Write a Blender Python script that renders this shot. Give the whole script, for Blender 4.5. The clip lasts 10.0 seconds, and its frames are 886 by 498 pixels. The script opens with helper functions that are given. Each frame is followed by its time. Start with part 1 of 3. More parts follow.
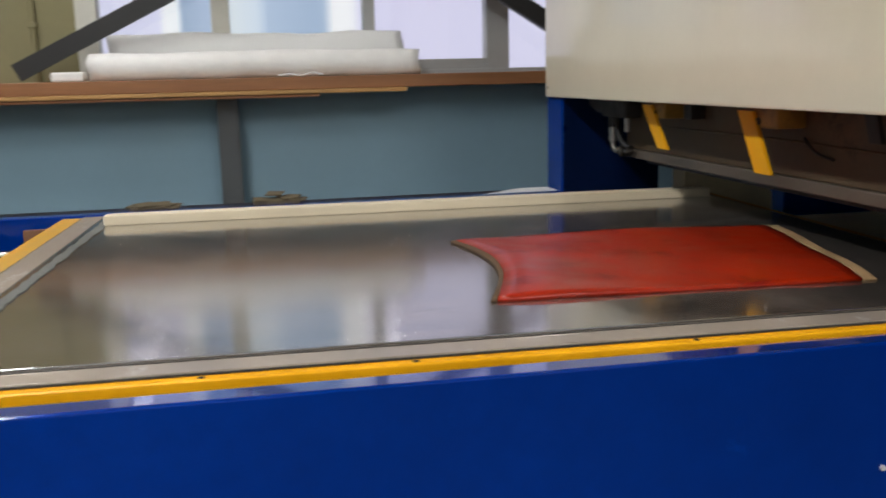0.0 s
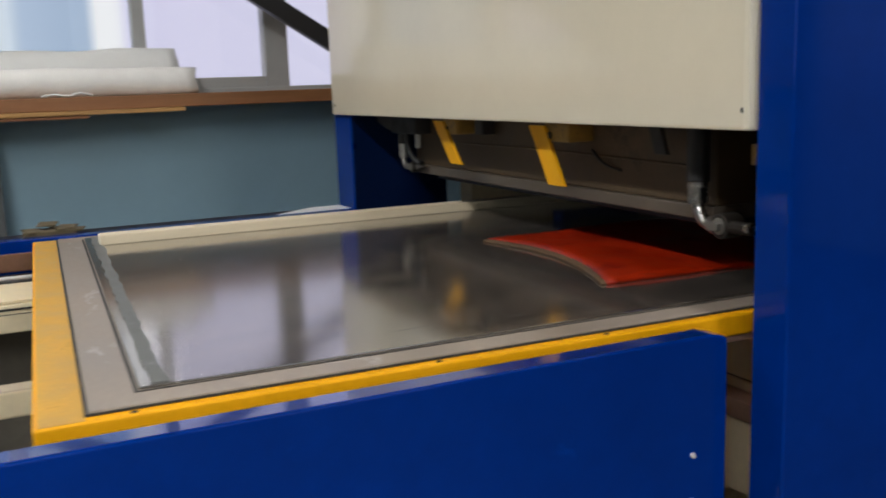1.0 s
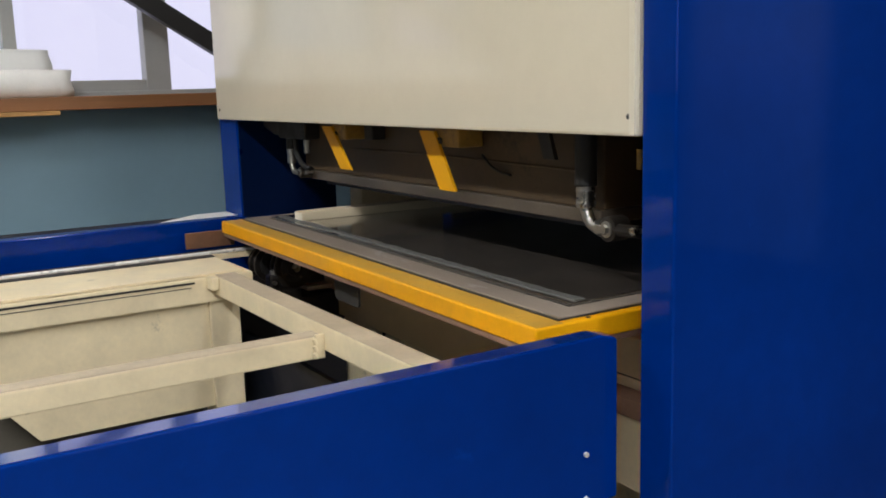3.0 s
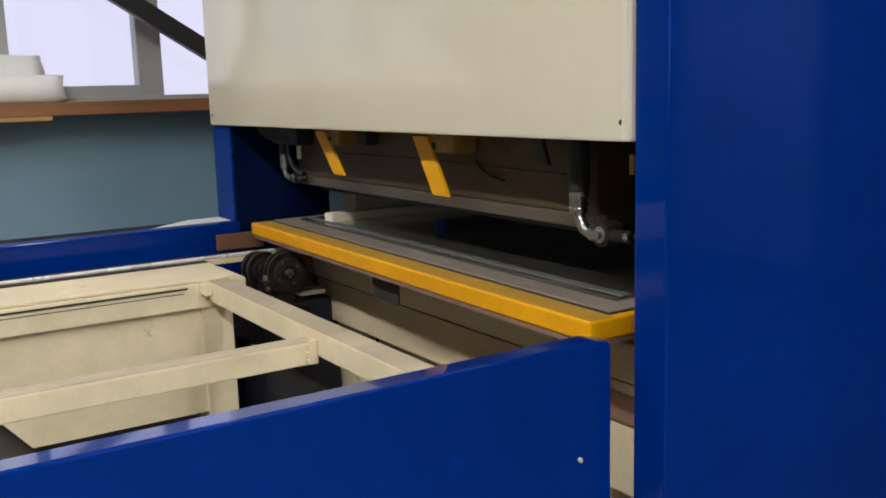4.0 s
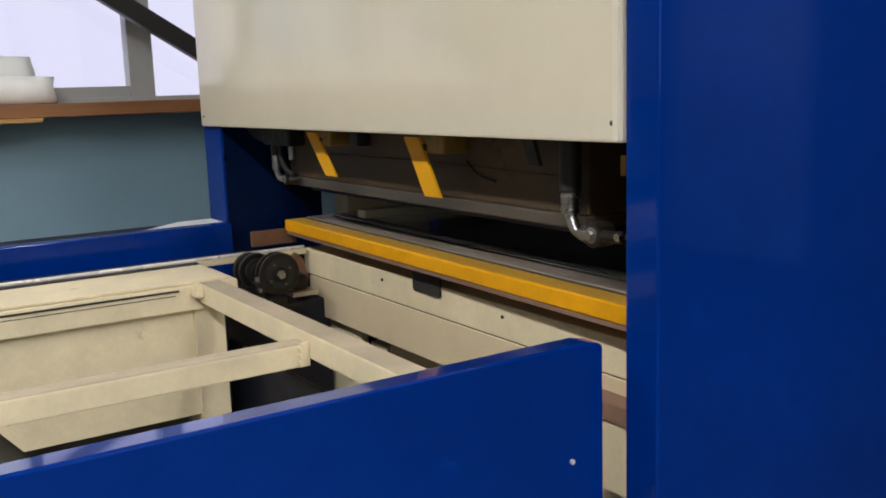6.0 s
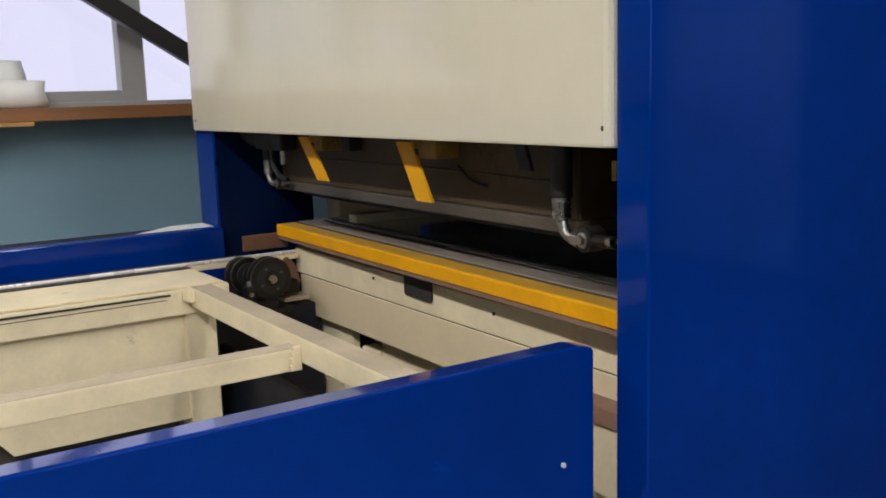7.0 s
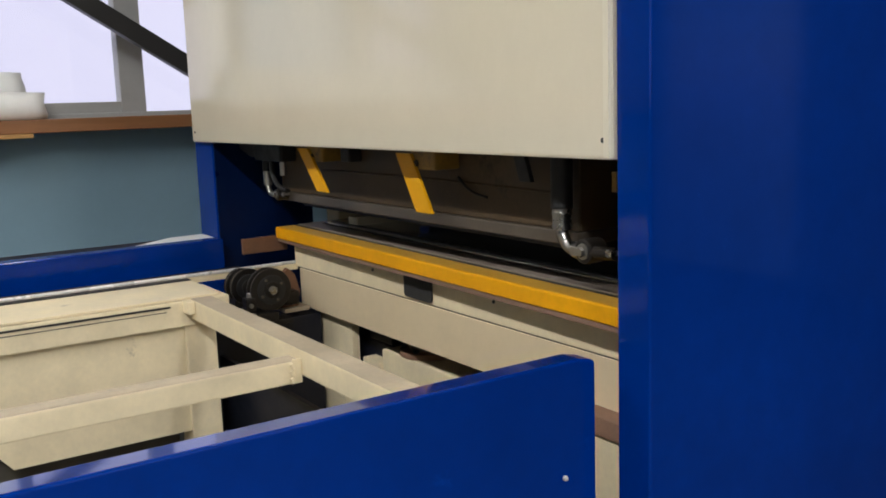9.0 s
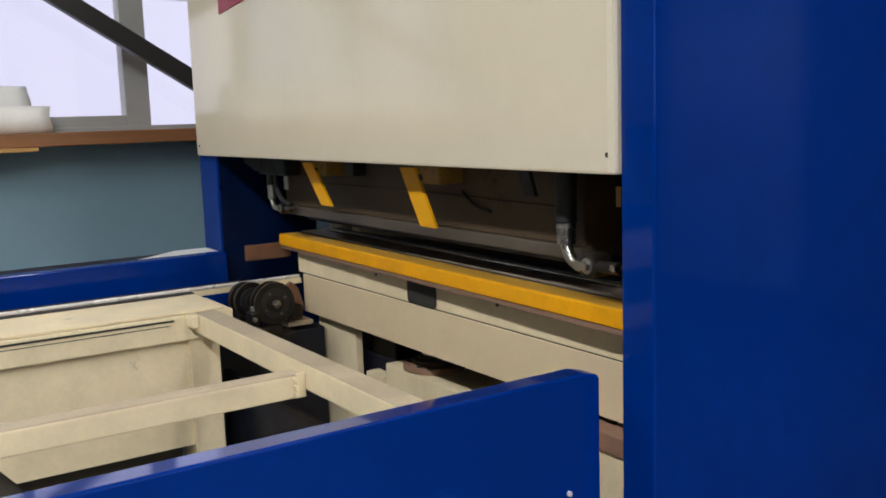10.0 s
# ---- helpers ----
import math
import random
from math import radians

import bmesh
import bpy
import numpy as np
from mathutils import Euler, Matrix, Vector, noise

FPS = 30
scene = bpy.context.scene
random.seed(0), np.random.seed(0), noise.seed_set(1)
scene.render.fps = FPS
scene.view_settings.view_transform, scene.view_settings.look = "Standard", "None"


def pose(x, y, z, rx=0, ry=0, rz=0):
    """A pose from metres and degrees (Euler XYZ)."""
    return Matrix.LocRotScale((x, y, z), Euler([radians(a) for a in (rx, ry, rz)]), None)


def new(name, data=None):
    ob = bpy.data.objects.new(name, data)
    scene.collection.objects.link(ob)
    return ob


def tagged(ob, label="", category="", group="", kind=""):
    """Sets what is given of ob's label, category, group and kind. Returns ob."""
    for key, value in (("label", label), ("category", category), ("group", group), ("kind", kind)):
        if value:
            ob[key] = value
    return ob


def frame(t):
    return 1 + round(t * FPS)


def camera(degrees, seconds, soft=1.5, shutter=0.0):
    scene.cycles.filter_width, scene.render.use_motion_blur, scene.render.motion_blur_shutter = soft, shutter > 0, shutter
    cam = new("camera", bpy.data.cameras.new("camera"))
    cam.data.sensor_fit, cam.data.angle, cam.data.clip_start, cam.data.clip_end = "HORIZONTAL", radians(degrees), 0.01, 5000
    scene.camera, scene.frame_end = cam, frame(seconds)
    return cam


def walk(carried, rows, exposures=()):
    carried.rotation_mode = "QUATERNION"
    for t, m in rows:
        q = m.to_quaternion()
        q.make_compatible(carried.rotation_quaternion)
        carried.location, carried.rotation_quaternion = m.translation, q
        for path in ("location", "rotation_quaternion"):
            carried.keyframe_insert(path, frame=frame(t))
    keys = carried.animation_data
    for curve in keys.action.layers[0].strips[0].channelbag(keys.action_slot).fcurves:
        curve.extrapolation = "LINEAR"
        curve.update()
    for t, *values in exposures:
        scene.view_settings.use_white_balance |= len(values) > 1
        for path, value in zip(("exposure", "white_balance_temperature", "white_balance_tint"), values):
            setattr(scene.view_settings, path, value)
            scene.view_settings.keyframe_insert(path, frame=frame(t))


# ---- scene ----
cam = camera(50.8, 10.0, soft=1.8, shutter=0.5)
# seconds, x, y, z, rx, ry, rz
PATH = [
    (0, 0.0692, -0.0589, 1.2782, 79.4981, 1.3584, -11.2375),
    (0.5, 0.0212, -0.0214, 1.2762, 80.1851, 1.3380, -18.1013),
    (1, 0.0029, -0.0135, 1.2847, 80.0737, 1.9569, -25.4752),
    (1.5, -0.0061, -0.0060, 1.2795, 80.0077, 2.0125, -29.0982),
    (2, 0.0041, 0.0004, 1.2812, 79.9073, 1.8661, -31.4913),
    (2.5, -0.0015, -0.0026, 1.2843, 80.0187, 1.7419, -32.1656),
    (4, -0.0030, -0.0027, 1.2885, 80.3994, 1.6611, -32.8355),
    (4.5, -0.0010, -0.0052, 1.2888, 80.5166, 1.8308, -33.0154),
    (5, 0.0007, 0.0001, 1.2894, 80.4466, 1.8164, -33.1729),
    (5.5, 0.0068, 0.0012, 1.2919, 80.2828, 1.9128, -33.1134),
    (7, -0.0005, -0.0056, 1.2912, 80.6508, 1.6720, -33.7563),
    (7.5, 0.0005, -0.0045, 1.2916, 80.7758, 1.7382, -33.9945),
    (8, 0.0050, 0.0050, 1.2913, 80.7913, 1.8496, -34.0144),
    (8.5, 0.0046, 0.0045, 1.2917, 80.8368, 1.7870, -33.9410),
    (9, 0.0014, -0.0015, 1.2987, 81.1186, 1.9337, -33.8141),
    (9.5, 0.0019, -0.0009, 1.3000, 81.6918, 1.8383, -33.6713),
    (10, 0.0000, -0.0002, 1.2996, 81.9719, 1.8473, -33.6093),
]
walk(cam, [(t, pose(x, y, z, rx, ry, rz)) for t, x, y, z, rx, ry, rz in PATH],
     exposures=[(0, -0.32), (1, -0.36), (2, -0.16), (2.5, -0.11), (10, -0.10)])

# ---- world and lights ----
world = bpy.data.worlds.new("sky")
scene.world = world
world.use_nodes = True
wn = world.node_tree
sky = wn.nodes.new("ShaderNodeTexSky")
sky.sky_type, sky.sun_disc = "NISHITA", False
sky.sun_elevation, sky.sun_rotation = radians(38), radians(200)
wn.nodes["Background"].inputs["Strength"].default_value = 0.05
wn.links.new(sky.outputs["Color"], wn.nodes["Background"].inputs["Color"])

sun = new("sun", bpy.data.lights.new("sun", "SUN"))
sun.data.energy, sun.data.angle, sun.data.color = 0.6, radians(12), (1.0, 0.95, 0.88)
sun.matrix_world = pose(0, 0, 8, 50, 0, 160)


def area_lamp(name, m, w, h, power, color):
    d = bpy.data.lights.new(name, "AREA")
    d.shape, d.size, d.size_y, d.energy, d.color = "RECTANGLE", w, h, power, color
    ob = new(name, d)
    ob.matrix_world = m
    return ob


# daylight lamps added in openings of the unseen walls to light the hall
DAY = (0.94, 0.98, 1.0)
for i in range(3):
    area_lamp("window_daylight", pose(-2.9 + 2.3 * i, -3.46, 1.95, 90, 0, 0), 1.7, 1.5, 4, DAY)
for i in range(2):
    area_lamp("window_daylight", pose(-4.46, -1.2 + 2.6 * i, 1.95, 90, 0, -90), 1.7, 1.5, 2, DAY)
# unseen doorway, inferred from a bright reflection on the blue cheek
area_lamp("doorway_daylight", pose(5.36, -2.4, 1.1, 90, 0, 90), 1.3, 2.1, 2.0, (0.42, 0.72, 1.0))
# tubes of unseen ceiling lights, added to light the hall softly from above
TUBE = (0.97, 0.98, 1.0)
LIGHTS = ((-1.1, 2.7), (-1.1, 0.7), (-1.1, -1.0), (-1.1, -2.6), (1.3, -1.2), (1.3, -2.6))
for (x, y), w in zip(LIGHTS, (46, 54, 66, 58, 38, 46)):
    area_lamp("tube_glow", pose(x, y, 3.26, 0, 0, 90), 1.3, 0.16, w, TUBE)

# ---- materials ----
def mat(name, color, rough=0.5, metal=0.0, vary=0.12, scale=6.0, bump=0.0, bump_scale=120.0, spot=None,
        spot_scale=3.0, spot_at=0.62, coat=0.0, spec=0.5, stretch=(1, 1, 1), rough_var=0.12, scratch=None):
    """Colour broken by large soft stains and fine grain, with uneven gloss and a fine relief."""
    m = bpy.data.materials.new(name)
    m.use_nodes = True
    nt = m.node_tree
    n, l = nt.nodes, nt.links
    b = n["Principled BSDF"]
    b.inputs["Metallic"].default_value = metal
    b.inputs["Specular IOR Level"].default_value = spec
    b.inputs["Coat Weight"].default_value = coat
    b.inputs["Coat Roughness"].default_value = 0.08
    tc = n.new("ShaderNodeTexCoord")
    mp = n.new("ShaderNodeMapping")
    mp.inputs["Scale"].default_value = stretch
    l.new(tc.outputs["Object"], mp.inputs["Vector"])

    def noise_tex(s, detail=4.0, rough_n=0.6):
        t = n.new("ShaderNodeTexNoise")
        t.inputs["Scale"].default_value, t.inputs["Detail"].default_value, t.inputs["Roughness"].default_value = s, detail, rough_n
        l.new(mp.outputs["Vector"], t.inputs["Vector"])
        return t.outputs["Fac"]

    def ramp(src, lo, hi, a, c):
        r = n.new("ShaderNodeMapRange")
        r.inputs["From Min"].default_value, r.inputs["From Max"].default_value = lo, hi
        r.inputs["To Min"].default_value, r.inputs["To Max"].default_value = a, c
        l.new(src, r.inputs["Value"])
        return r.outputs["Result"]

    def mix(fac, a, c, kind="MIX"):
        x = n.new("ShaderNodeMix")
        x.data_type, x.blend_type = "RGBA", kind
        for key, v in ((0, fac), (6, a), (7, c)):
            if isinstance(v, (int, float)):
                x.inputs[key].default_value = v
            elif isinstance(v, tuple):
                x.inputs[key].default_value = (*v, 1)
            else:
                l.new(v, x.inputs[key])
        return x.outputs[2]

    big, fine = noise_tex(scale), noise_tex(scale * 14, 6.0, 0.7)
    dark = tuple(c * (1 - 1.6 * vary) for c in color)
    light = tuple(min(1.0, c * (1 + vary)) for c in color)
    col = mix(ramp(big, 0.3, 0.7, 0, 1), dark, light)
    col = mix(ramp(fine, 0.35, 0.75, 0, 0.55 * min(1, vary * 4)), col, tuple(c * 0.62 for c in color))
    scuffs = []
    if spot:
        s = ramp(noise_tex(spot_scale, 8.0, 0.72), spot_at, spot_at + 0.09, 0, 1)
        col = mix(s, col, spot)
    if scratch:
        pale, cut = scratch
        for ang, sc, at_, tint in ((8, (3.0, 46.0, 1.0), 0.655, pale), (-14, (4.0, 60.0, 1.0), 0.68, pale), (62, (5.0, 70.0, 1.0), 0.69, pale),
                                   (3, (2.2, 60.0, 1.0), 0.685, cut), (-5, (3.4, 80.0, 1.0), 0.70, cut)):
            m2 = n.new("ShaderNodeMapping")
            m2.vector_type = "TEXTURE"
            m2.inputs["Location"].default_value = (ang * 0.37, sc[1] * 0.11, 0)
            m2.inputs["Rotation"].default_value = (0, 0, radians(ang))
            m2.inputs["Scale"].default_value = tuple(1 / v for v in sc)
            l.new(tc.outputs["Object"], m2.inputs["Vector"])
            t = n.new("ShaderNodeTexNoise")
            t.inputs["Scale"].default_value, t.inputs["Detail"].default_value, t.inputs["Roughness"].default_value = 1.6, 3.0, 0.55
            l.new(m2.outputs["Vector"], t.inputs["Vector"])
            mark = ramp(t.outputs["Fac"], at_, at_ + 0.04, 0, 0.85)
            col = mix(mark, col, tint)
            scuffs.append(mark)
    l.new(col, b.inputs["Base Color"])
    l.new(ramp(big, 0.3, 0.7, max(0.02, rough - rough_var), min(1, rough + rough_var)), b.inputs["Roughness"])
    worn = None
    for mark in scuffs:   # scuffs and cuts break the gloss of the coat
        if worn is None:
            worn = mark
        else:
            mx = n.new("ShaderNodeMath")
            mx.operation = "MAXIMUM"
            l.new(worn, mx.inputs[0])
            l.new(mark, mx.inputs[1])
            worn = mx.outputs[0]
    if worn is not None:
        l.new(ramp(worn, 0.0, 0.85, coat, 0.25 * coat), b.inputs["Coat Weight"])
    if bump:
        bp = n.new("ShaderNodeBump")
        bp.inputs["Strength"].default_value, bp.inputs["Distance"].default_value = bump, 0.002
        l.new(noise_tex(bump_scale, 3.0), bp.inputs["Height"])
        l.new(bp.outputs["Normal"], b.inputs["Normal"])
    return m


BLUE = mat("blue_gloss_paint", (0.0, 0.028, 0.234), 0.10, vary=0.14, scale=1.6, bump=0.03, bump_scale=10, coat=0.0, spec=0.16,
           spot=(0.0, 0.034, 0.255), spot_scale=9, spot_at=0.66, rough_var=0.05)
# the rail's blue with extra gloss, to strengthen the window reflections
BLUE_CAP = mat("extra_gloss_blue_paint", (0.0, 0.026, 0.20), 0.07, vary=0.16, scale=5, bump=0.04, bump_scale=9, coat=0.8, spec=0.7,
               spot=(0.02, 0.05, 0.22), spot_scale=12, spot_at=0.64, rough_var=0.03)
CREAM = mat("cream_enamel", (0.70, 0.635, 0.495), 0.34, vary=0.018, scale=1.5, bump=0.03, bump_scale=30, rough_var=0.03)
CREAM_WORN = mat("worn_cream_enamel", (0.86, 0.725, 0.475), 0.45, vary=0.10, scale=5.0, bump=0.15, bump_scale=70,
                 spot=(0.36, 0.29, 0.19), spot_scale=7, spot_at=0.63)
SKIRT = mat("tan_cream_enamel", (0.75, 0.605, 0.390), 0.42, vary=0.05, scale=3, bump=0.08, bump_scale=40)
DUSTY = mat("dusty_tan_paint", (0.50, 0.41, 0.285), 0.6, vary=0.14, scale=9, bump=0.2, bump_scale=60)
YELLOW = mat("yellow_paint", (0.88, 0.40, 0.003), 0.40, spec=0.3, vary=0.10, scale=5, bump=0.15, bump_scale=60,
             spot=(0.30, 0.17, 0.03), spot_scale=11, spot_at=0.67)
YELLOW_CLEAN = mat("clean_yellow_paint", (0.74, 0.355, 0.004), 0.45, spec=0.3, vary=0.06, scale=9)
BOARD = mat("scuffed_grey_board", (0.170, 0.135, 0.105), 0.17, metal=0.55, vary=0.42, scale=7, bump=0.02, bump_scale=14, coat=1.0, spec=1.0,
            spot=(0.26, 0.205, 0.16), spot_scale=10, spot_at=0.585, stretch=(0.8, 2.0, 1), rough_var=0.04, scratch=((0.55, 0.51, 0.46), (0.03, 0.025, 0.02)))
bb = BOARD.node_tree.nodes["Principled BSDF"]
bb.inputs["Coat Roughness"].default_value, bb.inputs["Coat IOR"].default_value = 0.115, 3.0
bb.inputs["Sheen Weight"].default_value, bb.inputs["Sheen Roughness"].default_value = 0.05, 0.35   # fine dust
BORDER = mat("dull_grey_border", (0.32, 0.26, 0.205), 0.40, metal=0.0, coat=0.1, spec=0.6, vary=0.16, scale=8, bump=0.04, bump_scale=40,
             spot=(0.46, 0.43, 0.42), spot_scale=13, spot_at=0.60, stretch=(1, 0.4, 1))
STRIP = mat("dark_grey_strip", (0.15, 0.15, 0.138), 0.45, spec=0.5, vary=0.2, scale=12, bump=0.05, bump_scale=40, spot=(0.25, 0.24, 0.22), spot_scale=16, spot_at=0.6)
YELLOW_DIRTY = mat("grimy_yellow_paint", (0.66, 0.36, 0.05), 0.42, vary=0.16, scale=9, bump=0.2, bump_scale=50,
                   spot=(0.34, 0.19, 0.06), spot_scale=9, spot_at=0.6)
# yellow darkened for the shade under the hood, with random oily spots
LUG = mat("shaded_oily_yellow_paint", (0.26, 0.15, 0.025), 0.5, vary=0.25, scale=20, bump=0.2, bump_scale=60, spot=(0.10, 0.06, 0.02), spot_scale=24, spot_at=0.55)
UNDER = mat("brown_underlay", (0.27, 0.155, 0.10), 0.7, vary=0.15, scale=8, bump=0.2)
WOODBAR = mat("pale_pine", (0.74, 0.63, 0.44), 0.55, vary=0.09, scale=5, bump=0.2, bump_scale=80, stretch=(0.2, 4, 4))
ENDGRAIN = mat("sawn_pine_end", (0.80, 0.73, 0.58), 0.7, vary=0.12, scale=30, bump=0.2, bump_scale=90)
SHELFWOOD = mat("reddish_brown_wood", (0.30, 0.125, 0.045), 0.45, vary=0.22, scale=4, bump=0.2, stretch=(0.25, 4, 4))
PLANKWOOD = mat("raw_orange_wood", (0.50, 0.27, 0.09), 0.6, vary=0.18, scale=5, bump=0.2, stretch=(0.25, 4, 4))
RED = mat("red_printed_cloth", (0.34, 0.016, 0.0006), 0.42, spec=0.2, coat=0.28, vary=0.16, scale=9, bump=0.10, bump_scale=120,
          spot=(0.19, 0.004, 0.0004), spot_scale=8, spot_at=0.56)
RED.node_tree.nodes["Principled BSDF"].inputs["Coat Roughness"].default_value = 0.2
BEIGE = mat("beige_backing", (0.42, 0.26, 0.12), 0.8, vary=0.18, scale=9, bump=0.3)
BROWN = mat("brown_cloth_edge", (0.11, 0.060, 0.024), 0.8, vary=0.2, scale=9, bump=0.3)
DARKSTEEL = mat("dark_painted_steel", (0.018, 0.017, 0.016), 0.5, vary=0.2, scale=7, bump=0.15)
DARKSHEET = mat("dark_sheet_steel", (0.13, 0.115, 0.09), 0.7, vary=0.2, scale=5, bump=0.2)
PLATEN = mat("oily_cast_steel", (0.082, 0.054, 0.029), 0.55, metal=0.0, spec=0.3, vary=0.25, scale=4, bump=0.25, bump_scale=45,
             spot=(0.03, 0.021, 0.014), spot_scale=4, spot_at=0.58)
LIPSTEEL = mat("ground_steel_edge", (0.13, 0.105, 0.08), 0.42, metal=0.4, vary=0.18, scale=8, bump=0.1)
CHROME = mat("zinc_plated_steel", (0.40, 0.385, 0.36), 0.34, metal=1.0, vary=0.1, scale=20)
GUIDE = mat("polished_rod", (0.80, 0.79, 0.77), 0.25, metal=0.3, vary=0.05)
RUBBER = mat("black_rubber", (0.009, 0.0085, 0.0085), 0.6, vary=0.2, scale=20, bump=0.2)
IRON = mat("greasy_black_iron", (0.028, 0.023, 0.019), 0.42, metal=0.5, vary=0.3, scale=20, bump=0.25)
RUST = mat("brown_steel_lug", (0.20, 0.095, 0.05), 0.6, vary=0.2, scale=10, bump=0.2)
# blue of the far cheek, darkened for the shade on its inner face
DEEPBLUE = mat("shaded_blue_paint", (0.0, 0.008, 0.045), 0.35, spec=0.2, vary=0.2, scale=3)
# near-black for dark gaps and deep shade inside the machine
NAVY = mat("dark_shade_paint", (0.003, 0.004, 0.012), 0.55, vary=0.2, scale=5)
WALLPAINT = mat("pale_teal_wall_paint", (0.28, 0.43, 0.51), 0.55, vary=0.04, scale=2.0, bump=0.2, bump_scale=60)
# hall walls out of view and the ceiling are darkened to limit bounced light
HALLPAINT = mat("grey_green_hall_paint", (0.115, 0.12, 0.11), 0.7, vary=0.08, scale=1.5, bump=0.2, bump_scale=50)
PLASTER = mat("olive_cream_plaster", (0.22, 0.195, 0.10), 0.75, vary=0.07, scale=2, bump=0.25, bump_scale=70)
CEILINGPAINT = mat("white_ceiling_paint", (0.42, 0.42, 0.40), 0.85, vary=0.05, scale=1.5)
CONCRETE = mat("grey_concrete_floor", (0.10, 0.09, 0.078), 0.55, vary=0.2, scale=2.2, bump=0.3, bump_scale=35,
               spot=(0.07, 0.06, 0.05), spot_scale=3, spot_at=0.6)
FRAMEGREY = mat("grey_window_frame", (0.40, 0.40, 0.385), 0.45, vary=0.06, scale=6)
FRAMECREAM = mat("cream_window_frame", (0.60, 0.58, 0.50), 0.5, vary=0.06, scale=6)
FOAM = mat("white_foam_wrap", (0.90, 0.87, 0.82), 0.6, vary=0.05, scale=8, bump=0.4, bump_scale=30)
SCRAP = mat("dirty_brown_cardboard", (0.13, 0.10, 0.055), 0.85, vary=0.2, scale=14, bump=0.3)
CARD = mat("tan_cardboard", (0.30, 0.22, 0.11), 0.8, vary=0.12, scale=9)


def let_through(m, share):
    """Thin wrap: part of the light goes through it."""
    n, l = m.node_tree.nodes, m.node_tree.links
    b, out = n["Principled BSDF"], n["Material Output"]
    tr, mx = n.new("ShaderNodeBsdfTranslucent"), n.new("ShaderNodeMixShader")
    tr.inputs["Color"].default_value = (0.97, 0.96, 0.93, 1)
    mx.inputs[0].default_value = share
    l.new(b.outputs[0], mx.inputs[1])
    l.new(tr.outputs[0], mx.inputs[2])
    l.new(mx.outputs[0], out.inputs["Surface"])
    return m


let_through(FOAM, 0.05)
FILM = let_through(mat("translucent_white_wrap", (0.94, 0.93, 0.90), 0.5, vary=0.02, scale=8, bump=0.2, bump_scale=30), 0.25)
POST = mat("grey_post_paint", (0.10, 0.105, 0.105), 0.5, vary=0.1, scale=5)
PAPER = mat("white_paper", (0.80, 0.80, 0.78), 0.7, vary=0.03)
REDSIGN = mat("dark_red_sticker", (0.30, 0.02, 0.04), 0.4, vary=0.05)
HOLE = mat("dark_hole", (0.03, 0.028, 0.025), 0.7, vary=0.2, scale=30)


def glow(name, color, strength):
    m = bpy.data.materials.new(name)
    m.use_nodes = True
    n, l = m.node_tree.nodes, m.node_tree.links
    n.remove(n["Principled BSDF"])
    e = n.new("ShaderNodeEmission")
    e.inputs["Color"].default_value, e.inputs["Strength"].default_value = (*color, 1), strength
    l.new(e.outputs[0], n["Material Output"].inputs["Surface"])
    return m


def hazy_outside(name):
    """Pale overexposed daylight with soft bluish vertical bands of a building far off."""
    m = bpy.data.materials.new(name)
    m.use_nodes = True
    n, l = m.node_tree.nodes, m.node_tree.links
    n.remove(n["Principled BSDF"])
    e = n.new("ShaderNodeEmission")
    tc = n.new("ShaderNodeTexCoord")
    sep = n.new("ShaderNodeSeparateXYZ")
    l.new(tc.outputs["Object"], sep.inputs[0])
    cr = n.new("ShaderNodeValToRGB")
    mr = n.new("ShaderNodeMapRange")
    mr.inputs["From Min"].default_value, mr.inputs["From Max"].default_value = -0.956, 1.434
    l.new(sep.outputs["X"], mr.inputs["Value"])
    l.new(mr.outputs["Result"], cr.inputs["Fac"])
    stops = ((0.0, (0.72, 0.73, 0.92)), (0.26, (0.74, 0.75, 0.95)), (0.275, (0.95, 0.98, 1.0)), (0.295, (0.90, 0.95, 1.0)), (0.305, (0.34, 0.45, 0.62)),
             (0.36, (0.44, 0.55, 0.74)), (0.395, (0.72, 0.80, 0.86)), (0.44, (0.66, 0.76, 0.88)), (0.46, (0.48, 0.60, 0.78)), (0.565, (0.40, 0.52, 0.70)),
             (0.585, (0.95, 0.97, 1.0)), (0.615, (0.95, 0.97, 1.0)), (0.64, (0.72, 0.71, 0.93)), (1.0, (0.76, 0.75, 0.96)))
    el = cr.color_ramp.elements
    while len(el) < len(stops):
        el.new(0.5)
    for s, (p, c) in zip(el, stops):
        s.position, s.color = p, (*c, 1)
    l.new(cr.outputs["Color"], e.inputs["Color"])
    e.inputs["Strength"].default_value = 1.15
    l.new(e.outputs[0], n["Material Output"].inputs["Surface"])
    return m


def glass_mat():
    m = bpy.data.materials.new("window_glass")
    m.use_nodes = True
    n, l = m.node_tree.nodes, m.node_tree.links
    n.remove(n["Principled BSDF"])
    tr, gl, mx, fr = (n.new(k) for k in ("ShaderNodeBsdfTransparent", "ShaderNodeBsdfGlossy", "ShaderNodeMixShader", "ShaderNodeFresnel"))
    gl.inputs["Roughness"].default_value = 0.03
    fr.inputs["IOR"].default_value = 1.45
    l.new(fr.outputs[0], mx.inputs[0])
    l.new(tr.outputs[0], mx.inputs[1])
    l.new(gl.outputs[0], mx.inputs[2])
    l.new(mx.outputs[0], n["Material Output"].inputs["Surface"])
    return m


HOODPAINT = mat("glossy_cream_enamel", (0.71, 0.635, 0.485), 0.10, vary=0.03, scale=2.2, spec=0.75, rough_var=0.02)
GLASS = glass_mat()
OUTSIDE = hazy_outside("hazy_daylight_outside")
